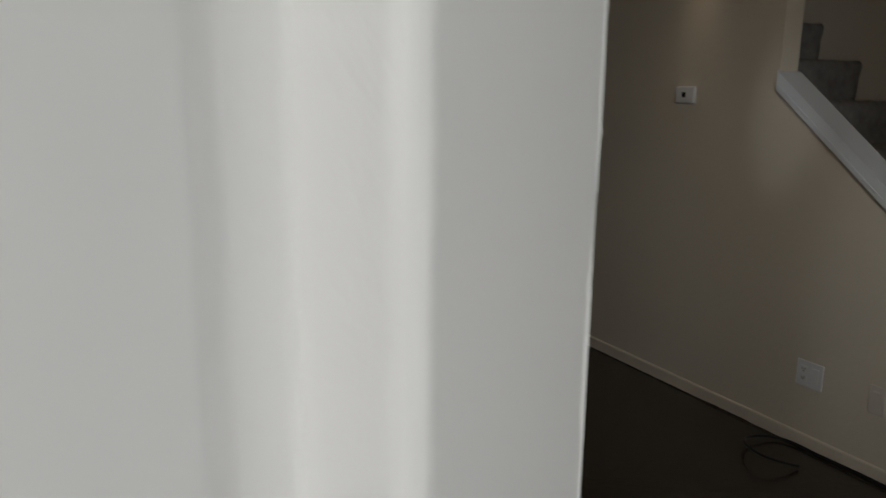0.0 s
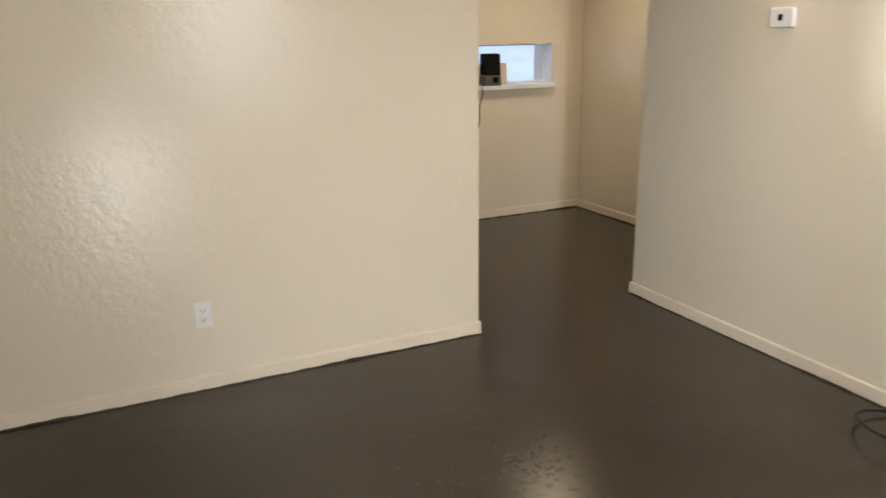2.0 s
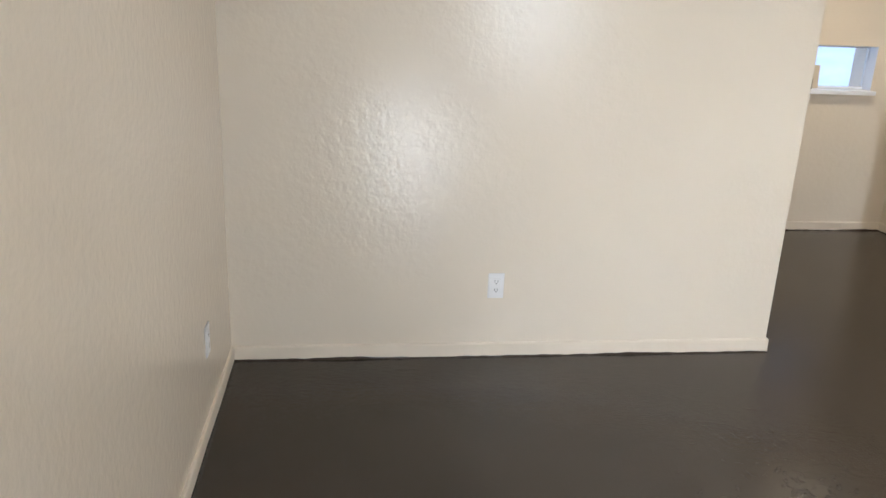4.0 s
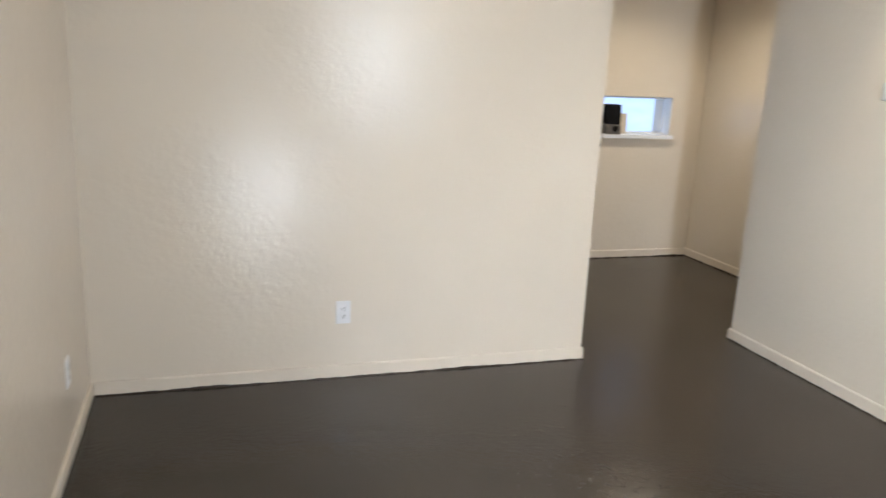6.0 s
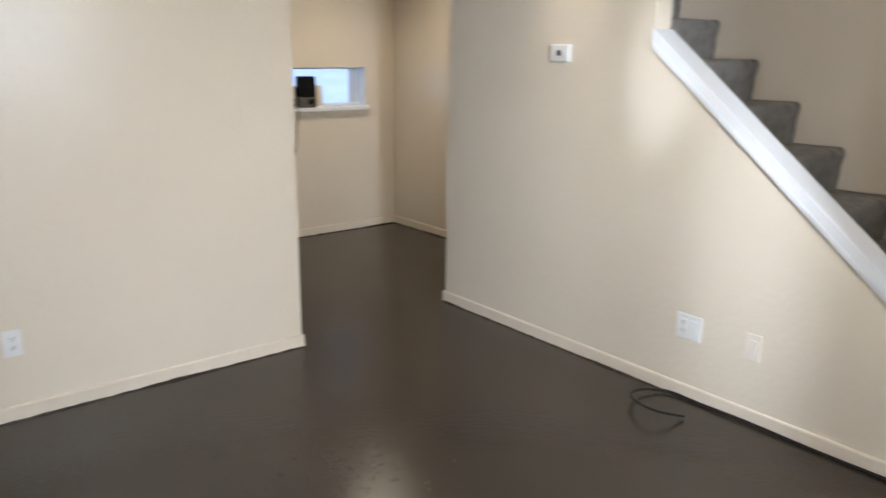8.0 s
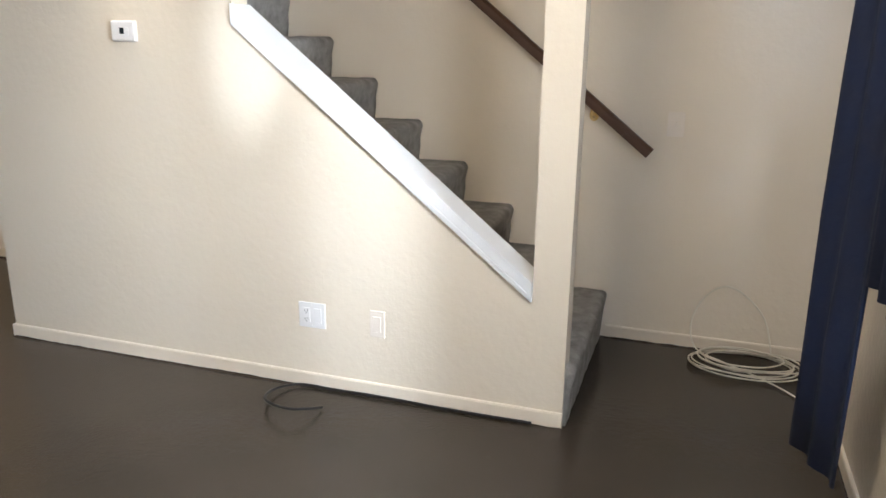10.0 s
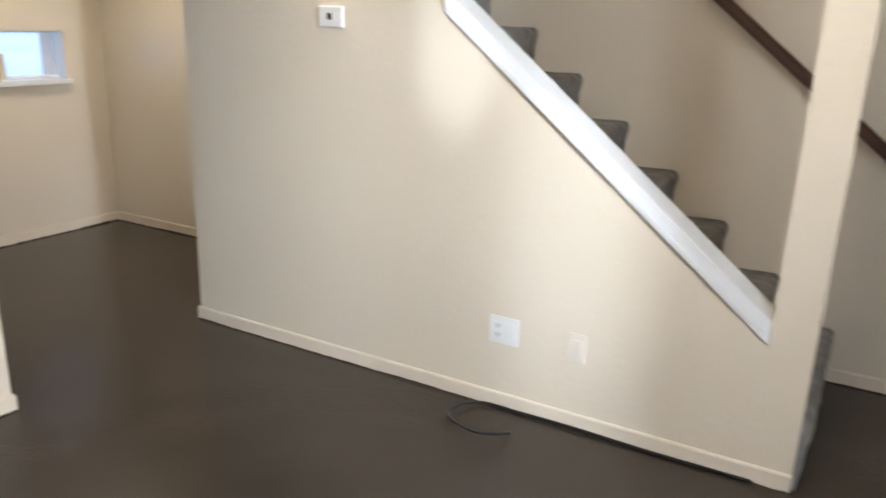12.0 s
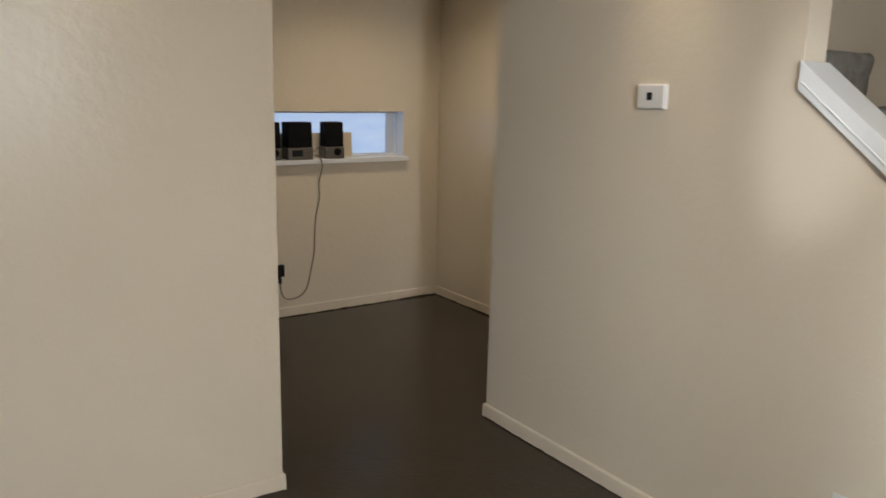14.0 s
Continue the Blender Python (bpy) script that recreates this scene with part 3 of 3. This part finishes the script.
def curtain(x0, x1, folds, label, foot=0.20, near=-3.525, turn=0.0, depth=0.062):
    """A pleated curtain with thickness."""
    bm = bmesh.new()
    n, zs = folds * 12, [foot + (2.2 - foot) * k / 5 for k in range(6)]
    front, back = [], []
    for j, z in enumerate(zs):
        ease = 1.0 - 0.45 * (z - foot) / 2.0
        fr, bk = [], []
        for i in range(n + 1):
            u = i / n
            x = x1 + (x0 - x1) * u
            y = near - turn * u - depth * ease * math.cos(u * folds * math.tau + math.pi) + 0.012 * noise.noise(Vector((x * 5, z * 2, 0)))
            fr.append(bm.verts.new((x, y, z)))
            bk.append(bm.verts.new((x, y - 0.008, z)))
        front.append(fr), back.append(bk)
    for g in (front, back):
        for a, b in zip(g, g[1:]):
            for i in range(n):
                bm.faces.new((a[i], a[i + 1], b[i + 1], b[i]))
    for i in range(n):
        bm.faces.new((front[0][i], front[0][i + 1], back[0][i + 1], back[0][i]))
    for j in range(len(zs) - 1):
        for i in (0, n):
            bm.faces.new((front[j][i], front[j + 1][i], back[j + 1][i], back[j][i]))
    ob = thing("curtain", pose(0, 0, 0), label, "curtain")
    part("cloth", bm, BLUE, ob, smooth=True)
    return ob


curtain(0.62, 0.865, 2, "navy blue velvet curtain hanging beside the front window", 0.20, -3.47, 0.10, 0.013)
# three unseen panels, added so their gaps stripe the daylight on the stair wall
curtain(-0.20, 0.61, 6, "unseen navy blue curtain panel added to block window light", 0.85, -3.585, 0.0, 0.03)
curtain(-0.42, -0.385, 1, "unseen narrow navy blue curtain strip added to split window light", 0.85, -3.58, 0.0, 0.02)
curtain(-1.0, -0.62, 3, "unseen navy blue curtain panel added to bound window light", 0.85, -3.58, 0.0, 0.03)
rod = thing("curtain_rod", pose(0, 0, 0), "thin dark curtain rod above the front window", "curtain rod")
part("pole", tube([Vector((-1.0, -3.575, 2.203)), Vector((0.95, -3.575, 2.203))], 0.010, 12), BLACKC, rod)
for x in (-0.95, 0.9):
    part("bracket", box(x - 0.008, x + 0.008, YG + 0.0005, -3.575, 2.195, 2.211), BLACKC, rod)

fr = thing("door_frame", pose(0, 0, 0), "white painted wooden frame of the front door", "door frame", kind="structure")
part("jamb", box(DOOR_R - 0.03, DOOR_R - 0.001, YG - 0.22, YG + 0.014, 0, DOOR_H - 0.03, 0.003), DOORP, fr)
part("jamb", box(DOOR_L + 0.001, DOOR_L + 0.03, YG - 0.22, YG + 0.014, 0, DOOR_H - 0.03, 0.003), DOORP, fr)
part("head", box(DOOR_L + 0.001, DOOR_R - 0.001, YG - 0.22, YG + 0.014, DOOR_H - 0.03, DOOR_H - 0.001, 0.003), DOORP, fr)
part("casing", box(DOOR_R, DOOR_R + 0.07, YG + 0.0005, YG + 0.016, 0, DOOR_H + 0.06, 0.004), DOORP, fr)
part("casing", box(DOOR_L - 0.07, DOOR_L, YG + 0.0005, YG + 0.016, 0, DOOR_H + 0.06, 0.004), DOORP, fr)
part("casing", box(DOOR_L, DOOR_R, YG + 0.0005, YG + 0.016, DOOR_H, DOOR_H + 0.06, 0.004), DOORP, fr)

# the leaf in its own axes: x from the hinge to the free edge, -y is the outer face
DW, TH = DOOR_W, 0.038
door = thing("door_1", pose(DOOR_X, DOOR_Y, 0.012, 0, 0, DOOR_TURN), "white panelled front door standing half open", "door", kind="structure")
S1 = 0.165                                # plain stile beside the planted moulding
part("stile", box(DW - S1, DW, 0, TH, 0, 2.0, 0.007, seg=3), DOORP, door)
part("stile", box(0, S1, 0, TH, 0, 2.0, 0.007, seg=3), DOORP, door)
rails = ((0.0, 0.22), (0.78, 0.95), (1.60, 1.74), (1.90, 2.0))
for z0, z1 in rails:
    part("rail", box(S1, DW - S1, 0.001, TH - 0.001, z0, z1, 0.002), DOORP, door)


def mould(z0, z1):
    """A planted moulding round one panel: two rounded ridges with a groove between them."""
    bm = bmesh.new()
    prof = [(0.0, 0.016), (0.0, -0.001)]
    prof += [(0.0055 - 0.0055 * math.cos(a), -0.001 - 0.0045 * math.sin(a)) for a in (0.5, 1.0, 1.57, 2.1, 2.7)]
    prof += [(0.0115, -0.0015)]
    prof += [(0.0175 - 0.006 * math.cos(a), -0.001 - 0.0065 * math.sin(a)) for a in (0.4, 1.0, 1.57, 2.2, 2.8)]
    prof += [(0.0245, 0.002), (0.028, 0.0125)]
    rings = []
    for u, y in prof:
        u *= 0.62
        x0, x1 = S1 + u, DW - S1 - u
        rings.append([bm.verts.new(q) for q in ((x0, y, z0 + u), (x1, y, z0 + u), (x1, y, z1 - u), (x0, y, z1 - u))])
    for a, b in zip(rings, rings[1:]):
        for k in range(4):
            bm.faces.new((a[k], a[(k + 1) % 4], b[(k + 1) % 4], b[k]))
    return bm


for (a, z0), (z1, b) in zip(rails, rails[1:]):
    panel = part("panel", box(S1, DW - S1, 0.012, TH - 0.012, z0, z1), DOORP, door)
    part("raised_field", box(S1 + 0.042, DW - S1 - 0.042, 0.0035, 0.0119, z0 + 0.055, z1 - 0.055, 0.006, seg=3), DOORP, panel)
    part("moulding", mould(z0, z1), DOORP, door)
# hardened runs of paint near the free edge, and a nick on the arris
rnd = random.Random(7)
for x, z0, z1, r in ((DW - 0.010, 1.36, 1.47, 0.0007), (DW - 0.0135, 1.40, 1.46, 0.0005), (DW - 0.008, 1.49, 1.56, 0.0006)):
    pts = [(x + 0.0007 * rnd.uniform(-1, 1), 0.0001, z0 + (z1 - z0) * k / 6) for k in range(7)]
    part("paint_run", tube(smooth_line(pts, 4), r, 6), DOORP, door, smooth=True)
for x, z, r in ((DW - 0.001, 1.512, 0.0009), (DW - 0.19, 1.39, 0.0012), (DW - 0.055, 1.43, 0.0008), (DW - 0.021, 1.405, 0.0009)):
    bm = bmesh.new()
    bmesh.ops.create_icosphere(bm, subdivisions=2, radius=r)
    bmesh.ops.transform(bm, matrix=Matrix.Translation((x, 0.0008 if x > DW - 0.1 else 0.012, z)) @ Matrix.Diagonal((0.7, 0.6, 1.6, 1)), verts=bm.verts)
    part("paint_lump", bm, DOORP, door, smooth=True)

# ---- lamps ----
def ceiling_lamp(x, y, z, r, label):
    ob = thing("ceiling_light", pose(x, y, z), label, "ceiling light")
    part("rim", disc(r + 0.012, 0.02), WHITE, ob)
    d2 = disc(r, 0.004)
    bmesh.ops.transform(d2, matrix=pose(0, 0, -0.012), verts=d2.verts)
    part("diffuser", d2, BULB, ob, "glowing frosted diffuser")


ceiling_lamp(1.30, 1.22, ZC - 0.012, 0.12, "unseen round ceiling light added with the room's warm fill in the hall")
# fixture added over the room's fill lamp, out of view
ceiling_lamp(-0.15, -2.35, ZC - 0.012, 0.20, "unseen round ceiling light added with the room's warm fill")
ceiling_lamp(0.90, -0.78, ZC - 0.012, 0.05, "small recessed ceiling downlight beside the stair wall")
